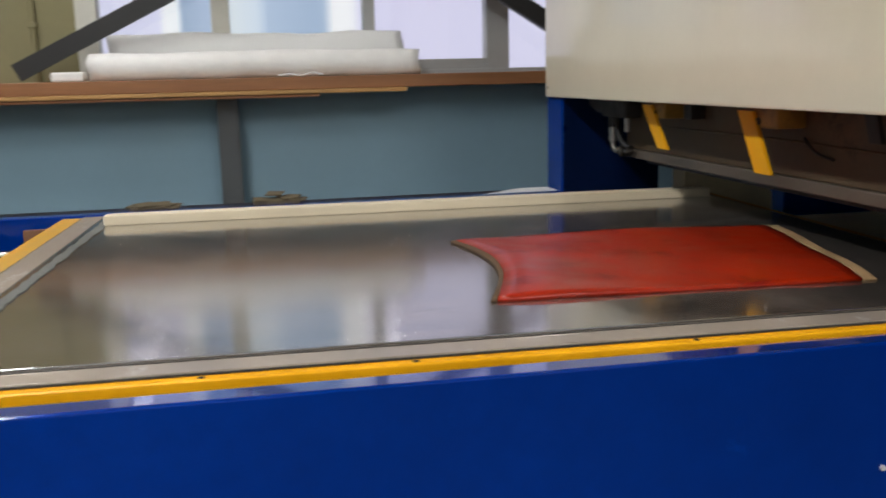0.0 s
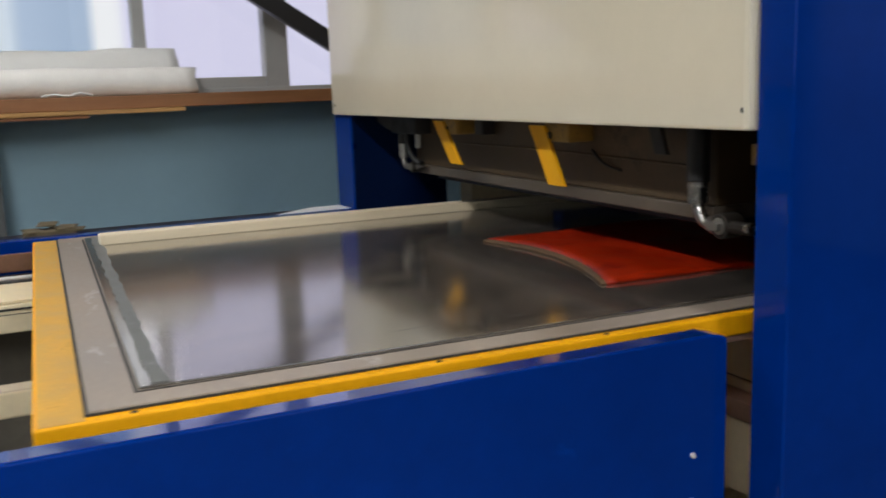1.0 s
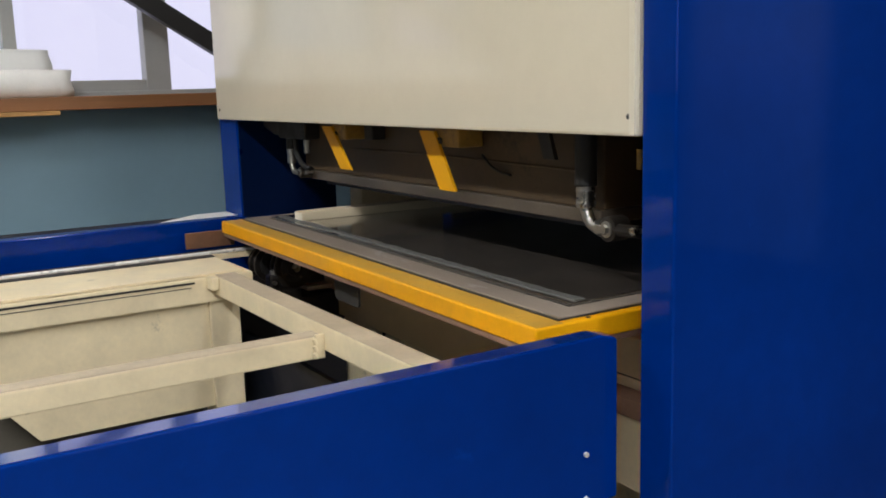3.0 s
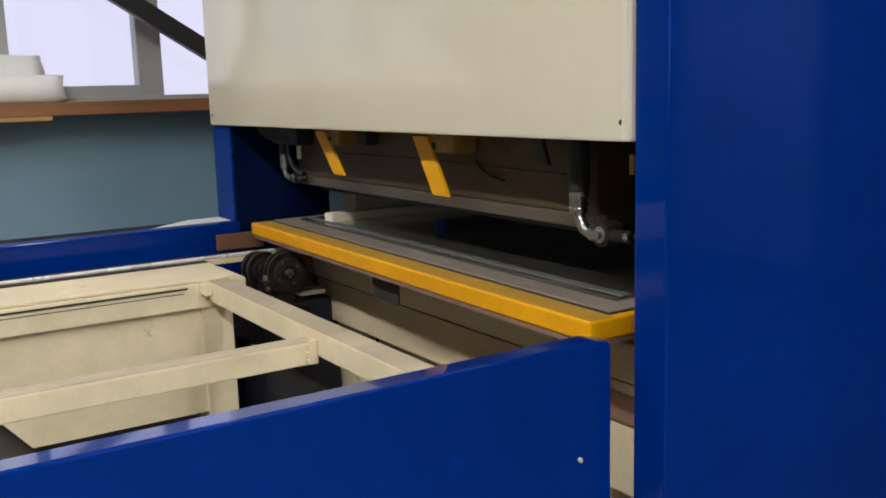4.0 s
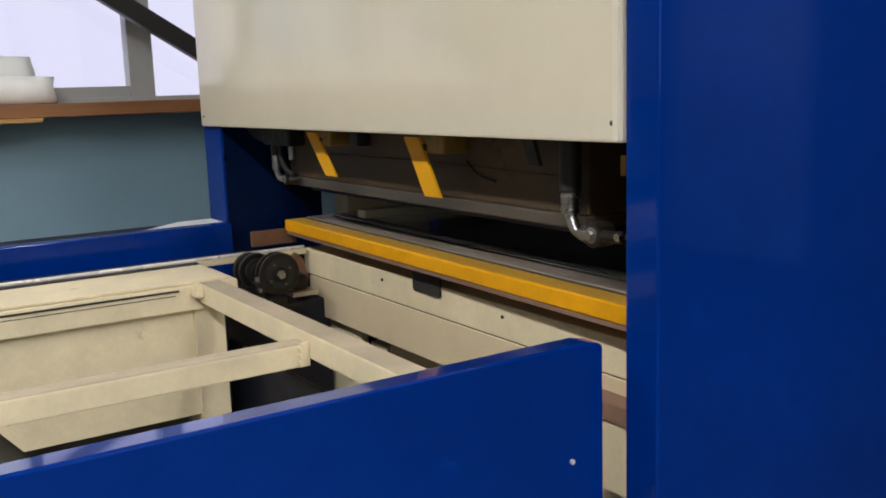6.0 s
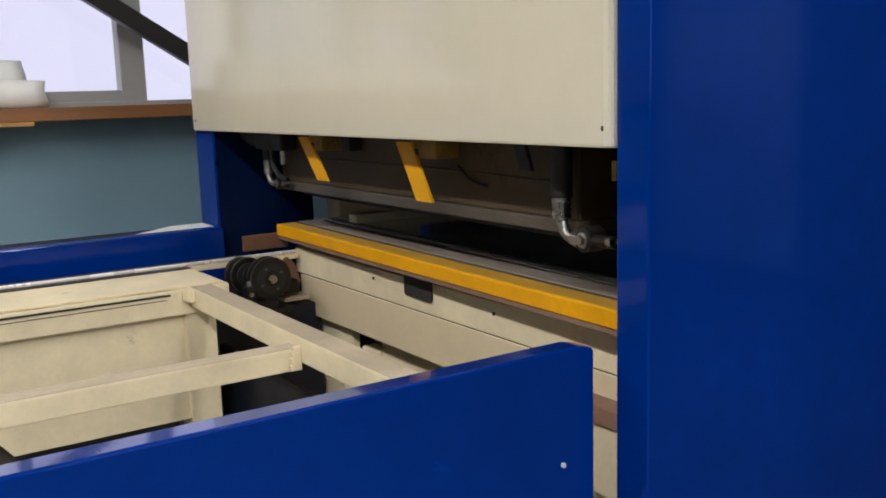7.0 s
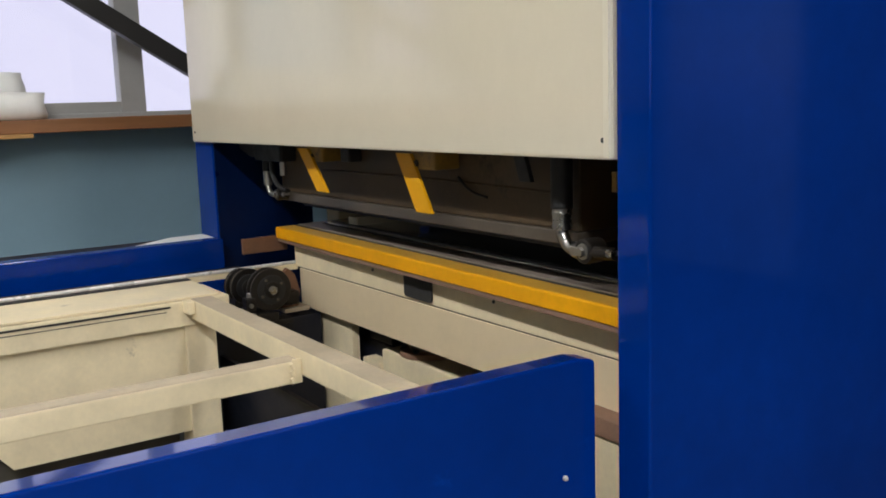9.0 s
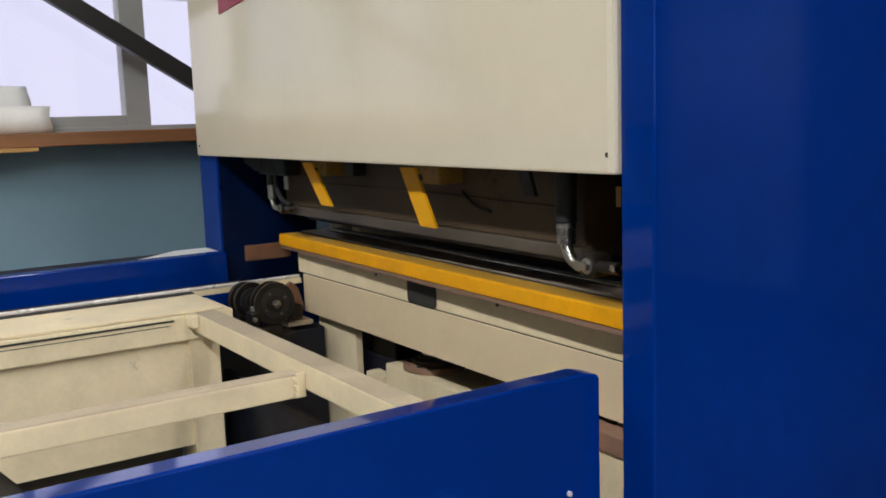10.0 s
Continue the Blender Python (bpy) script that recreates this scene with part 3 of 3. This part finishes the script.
# lower body of the press
base = part("base", box(1.300, 2.20, 1.12, 2.30, 0.0, 0.600, 0.006), CREAM_WORN, press, "cream base beam")
# this rear part is near-black for the shade deep in the base
part("base", box(1.336, 2.20, 2.302, 2.93, 0.0, 0.600, 0.006), NAVY, press, "base beam with deep shade in its colour")
part("base_lip", box(1.195, 1.2465, 1.12, 1.42, 0.652, 0.690, 0.003), UNDER, base, "brown grimy ledge")
part("base_apron", box(1.203, 1.2455, 1.12, 1.42, 0.505, 0.6515, 0.003), CREAM_WORN, base)
part("base_end", box(1.247, 1.2995, 1.12, 1.194, 0.10, 0.690, 0.003), CREAM_WORN, base)
RAMS = (1.56, 2.165)
for y in RAMS:
    cy = part("ram", cyl(0.046, (1.385, y, 0.6005), (1.385, y, 0.640), 32, 0.004), IRON, press, "black hydraulic ram")
    fl = part("flange", cyl(0.090, (1.385, y, 0.6005), (1.385, y, 0.618), 40, 0.004), UNDER, cy, "brown oily flange")
    part("collar", cyl(0.062, (1.385, y, 0.618), (1.385, y, 0.630), 32, 0.003), LIPSTEEL, cy, "grey steel collar")
    for k in range(6):
        c = Vector((1.385 + 0.076 * math.cos(k * math.pi / 3 + 0.4), y + 0.076 * math.sin(k * math.pi / 3 + 0.4), 0.618))
        part("bolt", cyl(0.008, c, c + Vector((0, 0, 0.008)), 6, 0.001), DARKSTEEL, fl)
part("base_step", box(1.290, 1.3355, 2.302, 2.40, 0.30, 0.558, 0.004), CREAM_WORN, press)
part("stay_plate", box(1.337, 1.352, 2.302, 2.438, 0.6005, 0.70, 0.004), DARKSTEEL, press)
part("guide_plate", box(1.280, 1.305, 2.44, 2.685, 0.0, 0.702, 0.004), CREAM_WORN, press)
# unseen sheets, added to block light from behind the press interior
part("back_cover", box(2.26, 2.275, 1.03, 3.11, 0.0, 0.80), NAVY, press, "unseen dark sheet that keeps the press interior dark")
part("back_cover", box(2.26, 2.275, 1.03, 3.11, 0.97, 1.19), NAVY, press, "unseen dark sheet that keeps the press interior dark")
# near cheek's inner shade, put into the colour of an added sheet
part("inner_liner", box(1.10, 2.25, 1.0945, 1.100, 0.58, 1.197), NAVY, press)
# dark panel added for the shaded cavity between the beams
part("inner_panel", box(0.93, 0.945, 1.20, 2.93, 0.02, 0.58), NAVY, press, "dark panel standing in for the shaded cavity")

# lower platen: rises under the table
lower = part("lower_platen", box(1.25, 2.20, 1.20, 2.755, 0.759, 0.840, 0.004), CREAM_WORN, press, "cream lower platen")
for y in RAMS:
    part("piston", cyl(0.034, (1.385, y, 0.56), (1.385, y, 0.7585), 24), CHROME, lower, "bright piston rod")
sk = box(1.248, 1.256, 1.20, 2.72, 0.634, 0.7565, 0.003)
join(sk, box(1.2565, 2.20, 1.20, 1.208, 0.675, 0.7565))
join(sk, box(1.2565, 2.20, 2.712, 2.72, 0.675, 0.7565))
part("skirt", sk, SKIRT, lower, "cream sheet skirt")
part("seam", box(1.2525, 2.19, 1.21, 2.715, 0.755, 0.7605), HOLE, lower)
for y, z in ((2.24, 0.8125), (1.68, 0.811)):
    part("screw", cyl(0.0042, (1.247, y, z), (1.256, y, z), 12), IRON, lower)

# ---- the feed frame ----
feed = thing("feed_frame", "cream steel feed frame between blue side rails", "machine frame")
X0 = -1.35
prof = [(X0, 0.598), (1.022, 0.598), (1.022, 0.870), (1.017, 0.8765), (0.992, 0.882), (X0, 0.882)]
rail = part("side_rail", plate(prof, 0.042, Matrix(((1, 0, 0, 0), (0, 0, 1, 1.10), (0, 1, 0, 0), (0, 0, 0, 1))), 0.0035), BLUE, feed, "glossy blue steel side rail")
# thin strip added so the rail top mirrors the windows more strongly
part("rail_cap", box(X0, 0.988, 1.1035, 1.1405, 0.8815, 0.8832, 0.0006), BLUE_CAP, rail, "added glossy blue strip that mirrors the windows")
for z in (0.689, 0.612):
    part("bolt", cyl(0.0045, (0.953, 1.101, z), (0.953, 1.0955, z), 12, 0.001), GUIDE, rail)
part("rail_foot", box(0.93, 0.99, 1.105, 1.15, 0.0, 0.5975, 0.003), CREAM_WORN, feed)
part("side_rail", box(X0, 1.069, 2.905, 2.96, 0.50, 0.887, 0.004), BLUE, feed, "glossy blue steel side rail")
part("rail_flange", box(X0, 1.068, 2.9605, 3.09, 0.868, 0.880, 0.002), NAVY, feed)
# cream bed beams
part("bed_beam", box(X0, 0.90, 2.43, 2.64, 0.728, 0.798, 0.004), CREAM_WORN, feed)
part("bed_plate", box(X0, 0.880, 2.44, 2.714, 0.800, 0.806, 0.001), CREAM_WORN, feed)
part("bed_strip", box(X0, 1.24, 2.7145, 2.765, 0.790, 0.806, 0.001), CREAM_WORN, feed)
part("bed_gap", box(X0, 0.735, 2.4275, 2.432, 0.784, 0.789), HOLE, feed)
part("bed_gap", box(X0, 0.725, 2.4285, 2.432, 0.7735, 0.7752), HOLE, feed)
part("bed_beam", box(X0, 0.90, 1.16, 1.30, 0.728, 0.798, 0.004), CREAM_WORN, feed)
part("cross_beam", box(0.789, 0.848, 1.302, 2.428, 0.748, 0.802, 0.004), CREAM_WORN, feed)
part("cross_beam", box(-0.70, -0.63, 1.302, 2.428, 0.748, 0.802, 0.004), CREAM_WORN, feed)
part("cap", box(0.7905, 0.8465, 1.31, 2.425, 0.8022, 0.8032), DUSTY, feed)
part("cap", box(-0.62, 0.785, 1.7415, 1.7905, 0.7802, 0.7812), DUSTY, feed)
part("mid_beam", box(-0.628, 0.787, 1.740, 1.792, 0.732, 0.780, 0.004), CREAM_WORN, feed)
wp = part("weld_plate", box(0.768, 0.7885, 1.7325, 1.7395, 0.734, 0.786, 0.002), CREAM_WORN, feed)
for z in (0.742, 0.757, 0.772):
    part("weld_bead", cyl(0.0045, (0.768, 1.7315, z - 0.006), (0.764, 1.7325, z + 0.006), 8, 0.001), CREAM_WORN, wp)
part("gusset", box(0.768, 0.788, 2.385, 2.4295, 0.768, 0.8015, 0.003), CREAM_WORN, feed)
for x in (0.775, -0.70):
    part("post", box(x, x + 0.085, 2.44, 2.53, 0.0, 0.7275, 0.004), CREAM_WORN, feed)
cut = [(0.776, 0.43), (0.776, 0.727), (0.075, 0.727), (0.320, 0.43)]   # its end is cut at a slant and shows the added dark sheet behind
part("back_panel", plate(cut, 0.016, Matrix(((1, 0, 0, 0), (0, 0, 1, 2.452), (0, 1, 0, 0), (0, 0, 0, 1)))), CREAM_WORN, feed, "cream sheet panel with a slanting end")
# dark sheet added behind the slanting end; hides the blue rail
part("inner_sheet", box(X0, 0.773, 2.56, 2.566, 0.10, 0.727, 0.001), DARKSHEET, feed, "added dark inner sheet")
for x, y in ((-1.25, 1.105), (-0.2, 1.105)):
    part("rail_foot", box(x, x + 0.06, y, y + 0.045, 0.0, 0.5975, 0.003), CREAM_WORN, feed)
for x in (0.775, -0.70):
    part("post", box(x, x + 0.085, 1.19, 1.28, 0.0, 0.7275, 0.004), CREAM_WORN, feed)
part("rail_foot", box(-1.25, -1.19, 2.91, 2.955, 0.0, 0.4995, 0.003), CREAM_WORN, feed)
# polished guide rod over a dark slot along the bed
part("slot", box(X0, 0.878, 2.678, 2.7135, 0.8065, 0.8085), RUBBER, feed)
part("guide_rod", cyl(0.0055, (X0, 2.722, 0.8125), (1.235, 2.722, 0.8125), 14), GUIDE, feed, "polished white guide rod")
# black strip put in where a dark gap runs behind the rod
part("slot_edge", box(X0, 1.06, 2.7655, 2.7705, 0.790, 0.814), RUBBER, feed, "black strip for the dark gap behind the rod")

# drive wheels on the bed's end
drive = thing("chain_drive", "greasy black chain drive with two wheels on the frame", "drive", (0, 0, 0))
def pulley(x, y, z, radius, wide, hub_label=""):
    w = part("wheel", cyl(radius, (x, y, z), (x, y + wide * 0.28, z), 40, 0.003), IRON, drive)
    part("groove", cyl(radius * 0.86, (x, y + wide * 0.28, z), (x, y + wide * 0.72, z), 40), RUBBER, w)
    part("rim", cyl(radius, (x, y + wide * 0.72, z), (x, y + wide, z), 40, 0.003), IRON, w)
    # thin paler ring just inside the wheel's front face
    part("edge", cyl(radius * 1.012, (x, y + 0.003, z), (x, y + 0.006, z), 40), LIPSTEEL, w, "paler ring near the rim")
    part("web", cyl(radius * 0.70, (x, y - 0.004, z), (x, y + 0.006, z), 36, 0.003), DARKSTEEL, w)
    part("hub", cyl(radius * 0.40, (x, y - 0.009, z), (x, y + 0.006, z), 24, 0.003), IRON, w)
    if hub_label:
        part("shaft_end", cyl(0.013, (x, y - 0.016, z), (x, y, z), 16, 0.002), CHROME, w, hub_label)
        for k in range(4):
            a = k * math.pi / 2 + 0.5
            c = Vector((x + radius * 0.55 * math.cos(a), y - 0.0075, z + radius * 0.55 * math.sin(a)))
            part("bolt", cyl(0.0045, c, c + Vector((0, 0.005, 0)), 6), LIPSTEEL, w)


pulley(1.082, 2.565, 0.7655, 0.064, 0.040, "bright shaft end")
pulley(1.046, 2.655, 0.767, 0.055, 0.020)
pulley(1.040, 2.688, 0.767, 0.053, 0.020)
part("guard_arm", plate([(1.140, 0.690), (1.196, 0.690), (1.205, 0.735), (1.190, 0.790), (1.168, 0.812), (1.150, 0.800), (1.160, 0.745)], 0.02,
                        Matrix(((1, 0, 0, 0), (0, 0, 1, 2.63), (0, 1, 0, 0), (0, 0, 0, 1))), 0.002), RUST, drive, "brown steel arm")
part("axle", cyl(0.016, (1.090, 2.61, 0.763), (1.082, 2.76, 0.765), 14), IRON, drive)
part("bearing_block", box(0.935, 1.09, 2.535, 2.665, 0.676, 0.703, 0.006), IRON, drive)
part("bearing_block", box(1.000, 1.032, 2.56, 2.60, 0.7035, 0.750, 0.008), IRON, drive)
part("bearing_block", box(1.005, 1.045, 2.66, 2.71, 0.7035, 0.770, 0.006), IRON, drive)
part("bearing_block", box(1.140, 1.190, 2.60, 2.70, 0.7005, 0.745, 0.010), IRON, drive)
part("bolt", cyl(0.010, (1.018, 2.580, 0.7495), (1.018, 2.580, 0.7630), 6, 0.002), CHROME, drive)
part("bolt", cyl(0.007, (1.012, 2.5595, 0.728), (1.012, 2.550, 0.728), 6, 0.001), CHROME, drive)
part("bracket", box(0.935, 1.14, 2.545, 2.714, 0.660, 0.6755, 0.003), IRON, drive)
part("shelf", box(1.1405, 1.225, 2.61, 2.714, 0.676, 0.690, 0.003), DUSTY, drive, "dusty steel shelf")
# near-black block added for the shaded void under the wheels
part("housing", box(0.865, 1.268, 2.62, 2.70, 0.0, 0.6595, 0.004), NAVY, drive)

# clutter on the far rail
def scrap_heap(x0, x1, h, seed):
    """A low piece of torn board with loose flaps on it."""
    rng = random.Random(seed)
    heap = tagged(part("cardboard_piece", box(x0 + 0.02, x1 - 0.02, 2.985, 3.05, 0.8803, 0.8803 + 0.55 * h, 0.004, 1), SCRAP),
                  "torn brown cardboard lying behind the blue rail", "cardboard", "torn cardboard")
    for i in range(6):
        cx, w = rng.uniform(x0 + 0.03, x1 - 0.03), rng.uniform(0.05, 0.10)
        z = 0.8806 + h * (0.35 + i / 9) * (1 - 0.6 * abs(2 * (cx - x0) / (x1 - x0) - 1))
        own = box(-w / 2, w / 2, -0.03, 0.03, 0, 0.005, 0.001, 1)
        bmesh.ops.transform(own, matrix=pose(cx, 3.02 + rng.uniform(-0.012, 0.012), z, rng.uniform(0, 5), rng.uniform(-5, 5), rng.uniform(-30, 30)), verts=own.verts)
        part("flap", own, SCRAP, heap)
    return heap


scrap_heap(0.02, 0.21, 0.034, 4)
scrap_heap(-0.36, -0.17, 0.020, 9)
sheet = tagged(part("paper_sheet", plate([(0.80, 2.964), (1.06, 2.964), (1.06, 3.08), (0.95, 3.08)], 0.006), PAPER), "white paper sheet lying behind the blue rail", "paper")
sheet.matrix_world = pose(0, 0, 0.8805)

# ---- the sliding table and what lies on it ----
table = thing("sliding_table", "yellow sliding table with a scuffed grey cutting board", "table")
tray = part("tray", box(0, 2.0, -0.83, 0.83, -0.037, 0, 0.005, 3), YELLOW, table, "worn yellow tray")
part("wear_strip", box(0.006, 0.061, -0.826, 0.82, -0.001, 0.0006), YELLOW_DIRTY, tray, "grimy yellow margin")
for x in (0.12, 0.545, 0.835, 1.25, 1.66):
    part("screw", cyl(0.0045, (x, -0.8205, -0.002), (x, -0.8205, 0.0010), 14), HOLE, tray)
und = box(0.004, 0.036, -0.825, 0.826, -0.049, -0.0375, 0.002)
join(und, box(0.0365, 1.99, -0.825, -0.811, -0.049, -0.0375, 0.002))
join(und, box(0.0365, 1.99, 0.79, 0.826, -0.049, -0.0375, 0.002))
part("underlay", und, UNDER, table)
part("stop_tab", plate(rounded(-0.070, 0.068, -0.117, -0.0378, 0.012, 4, (0, 0, 1, 1)), 0.004, Matrix(((0, 0, 1, 0.0415), (1, 0, 0, 0), (0, 1, 0, 0), (0, 0, 0, 1)))), HOLE, table, "dark steel stop tab")
part("border", box(0.066, 1.96, -0.809, 0.80, 0.0005, 0.006, 0.002), BORDER, table, "dull grey border plate")
part("gap", box(0.061, 1.964, -0.8115, 0.804, 0.0003, 0.0035), HOLE, table)
part("board", box(0.134, 1.94, -0.752, 0.74, 0.0065, 0.0105, 0.0015), BOARD, table, "glossy scuffed grey-brown cutting board")
part("groove", box(0.127, 0.132, -0.755, 0.74, 0.0055, 0.0068), HOLE, table)
part("groove", box(0.127, 1.94, -0.759, -0.755, 0.0055, 0.0068), HOLE, table)
rng = random.Random(12)
ys = [-0.748 + 1.466 * k / 40 for k in range(41)]
outline = [(0.150 + rng.uniform(-0.003, 0.003), y) for y in ys] + [(0.172 + rng.uniform(-0.004, 0.004), y) for y in ys[::-1]]
part("strip", plate(outline[::-1], 0.0062, Matrix.Translation((0, 0, 0.0065))), STRIP, table, "dark grey worn strip")
part("lug", box(-0.115, 0.04, 0.8305, 0.848, -0.080, -0.030, 0.003), RUST, table, "brown steel lug")

# the table's end is cut a little out of square
for ob in table.children_recursive:
    turned(ob, Matrix(((1, 0.0175, 0, 0), (0, 1, 0, 0), (0, 0, 1, 0), (0, 0, 0, 1))))

bar = tagged(part("wooden_bar", box(0.003, 1.755, 0, 0.055, 0, 0.027, 0.003), WOODBAR), "long pale wooden bar lying on the board", "wooden bar")
part("end_grain", box(0, 0.0035, 0.002, 0.053, 0.002, 0.025, 0.001), ENDGRAIN, bar, "whitish sawn end")


def red_sheet():
    cloth = thing("red_cloth", "red printed cloth with a beige folded edge on the board", "cloth")
    corners = [Vector(p) for p in ((0.985, -0.560, 0), (1.69, -0.585, 0), (1.83, 0.0, 0), (1.025, 0.02, 0))]

    def at(u, v, lift=0.0):
        p = (1 - v) * ((1 - u) * corners[0] + u * corners[1]) + v * ((1 - u) * corners[3] + u * corners[2])
        h = (0.015 - 0.006 * u) * (1 - math.exp(-v / 0.16)) * (1 - 0.5 * v) + 0.0022 * math.sin(9 * u + 3 * v) + 0.0016 * math.sin(11 * v + 6 * u)
        h *= 1 - math.exp(-max(u, 0) / 0.03)
        p.x += 0.055 * math.sin(math.pi * v) * (1 - u) ** 3
        return p + Vector((0, 0, max(0.004, 0.005 + h) + lift))

    def grid(us, vs, lift):
        bm = bmesh.new()
        rows = [[bm.verts.new(at(u, v, lift)) for v in vs] for u in us]
        for a, b in zip(rows, rows[1:]):
            for k in range(len(vs) - 1):
                bm.faces.new((a[k], b[k], b[k + 1], a[k + 1]))
        # sides down to the board
        ring = [r[0] for r in rows] + rows[-1][1:] + [r[-1] for r in rows[::-1][1:]] + rows[0][::-1][1:-1]
        low = [bm.verts.new((v.co.x, v.co.y, 0.0)) for v in ring]
        for i in range(len(ring)):
            j = (i + 1) % len(ring)
            bm.faces.new((ring[i], low[i], low[j], ring[j]))
        bm.faces.new(low)
        return bm

    us = [i / 24 for i in range(25)]
    part("cloth", grid([0.02 + 0.94 * u for u in us], us, 0.0), RED, cloth, smooth=True)
    part("edge", grid([0.962 + 0.038 * u for u in us[::4]], us, -0.002), BEIGE, cloth, "beige border strip", smooth=True)
    part("fold", grid([0.004 + 0.014 * u for u in us[::4]], us, -0.001), BROWN, cloth, "brown folded end", smooth=True)
    return cloth


cloth = red_sheet()


def motions():
    # seconds, place of the table's left edge, its turn, its rise
    slide = [(0, -0.540, -1.0, 0), (0.5, -0.268, -1.0, 0), (1, 0.032, -1.0, 0), (1.5, 0.328, -1.0, 0), (2, 0.652, -0.95, 0), (2.2, 0.757, -0.9, 0),
             (2.5, 0.862, -0.8, 0), (2.7, 0.895, -0.7, 0), (3.8, 1.036, -0.35, 0), (4, 1.061, -0.3, 0), (4.5, 1.117, -0.3, 0), (5, 1.172, -0.3, 0),
             (5.5, 1.198, -0.3, 0), (5.8, 1.204, -0.3, 0), (7, 1.204, -0.3, 0), (8, 1.204, -0.3, 0.001), (8.5, 1.204, -0.3, 0.011),
             (9, 1.204, -0.3, 0.027), (9.5, 1.204, -0.3, 0.039), (10, 1.204, -0.3, 0.050)]
    walk(table, [(t, pose(x, 2.005, 0.890 + z, 0, 0, a)) for t, x, a, z in slide])
    walk(bar, [(t, pose(x, 2.005, 0.9005 + z, 0, 0, a) @ pose(0.175, 0.565, 0)) for t, x, a, z in slide])
    walk(cloth, [(t, pose(x, 2.005, 0.9007 + z, 0, 0, a)) for t, x, a, z in slide])
    rise = [(0, -0.0495), (4, -0.0495), (5, -0.046), (5.5, -0.0435), (6.2, -0.034), (7, -0.0195), (7.5, -0.007), (8, 0.007), (8.5, 0.021), (9, 0.035), (9.5, 0.048), (10, 0.0615)]
    walk(lower, [(t, pose(0, 0, z)) for t, z in rise])


motions()
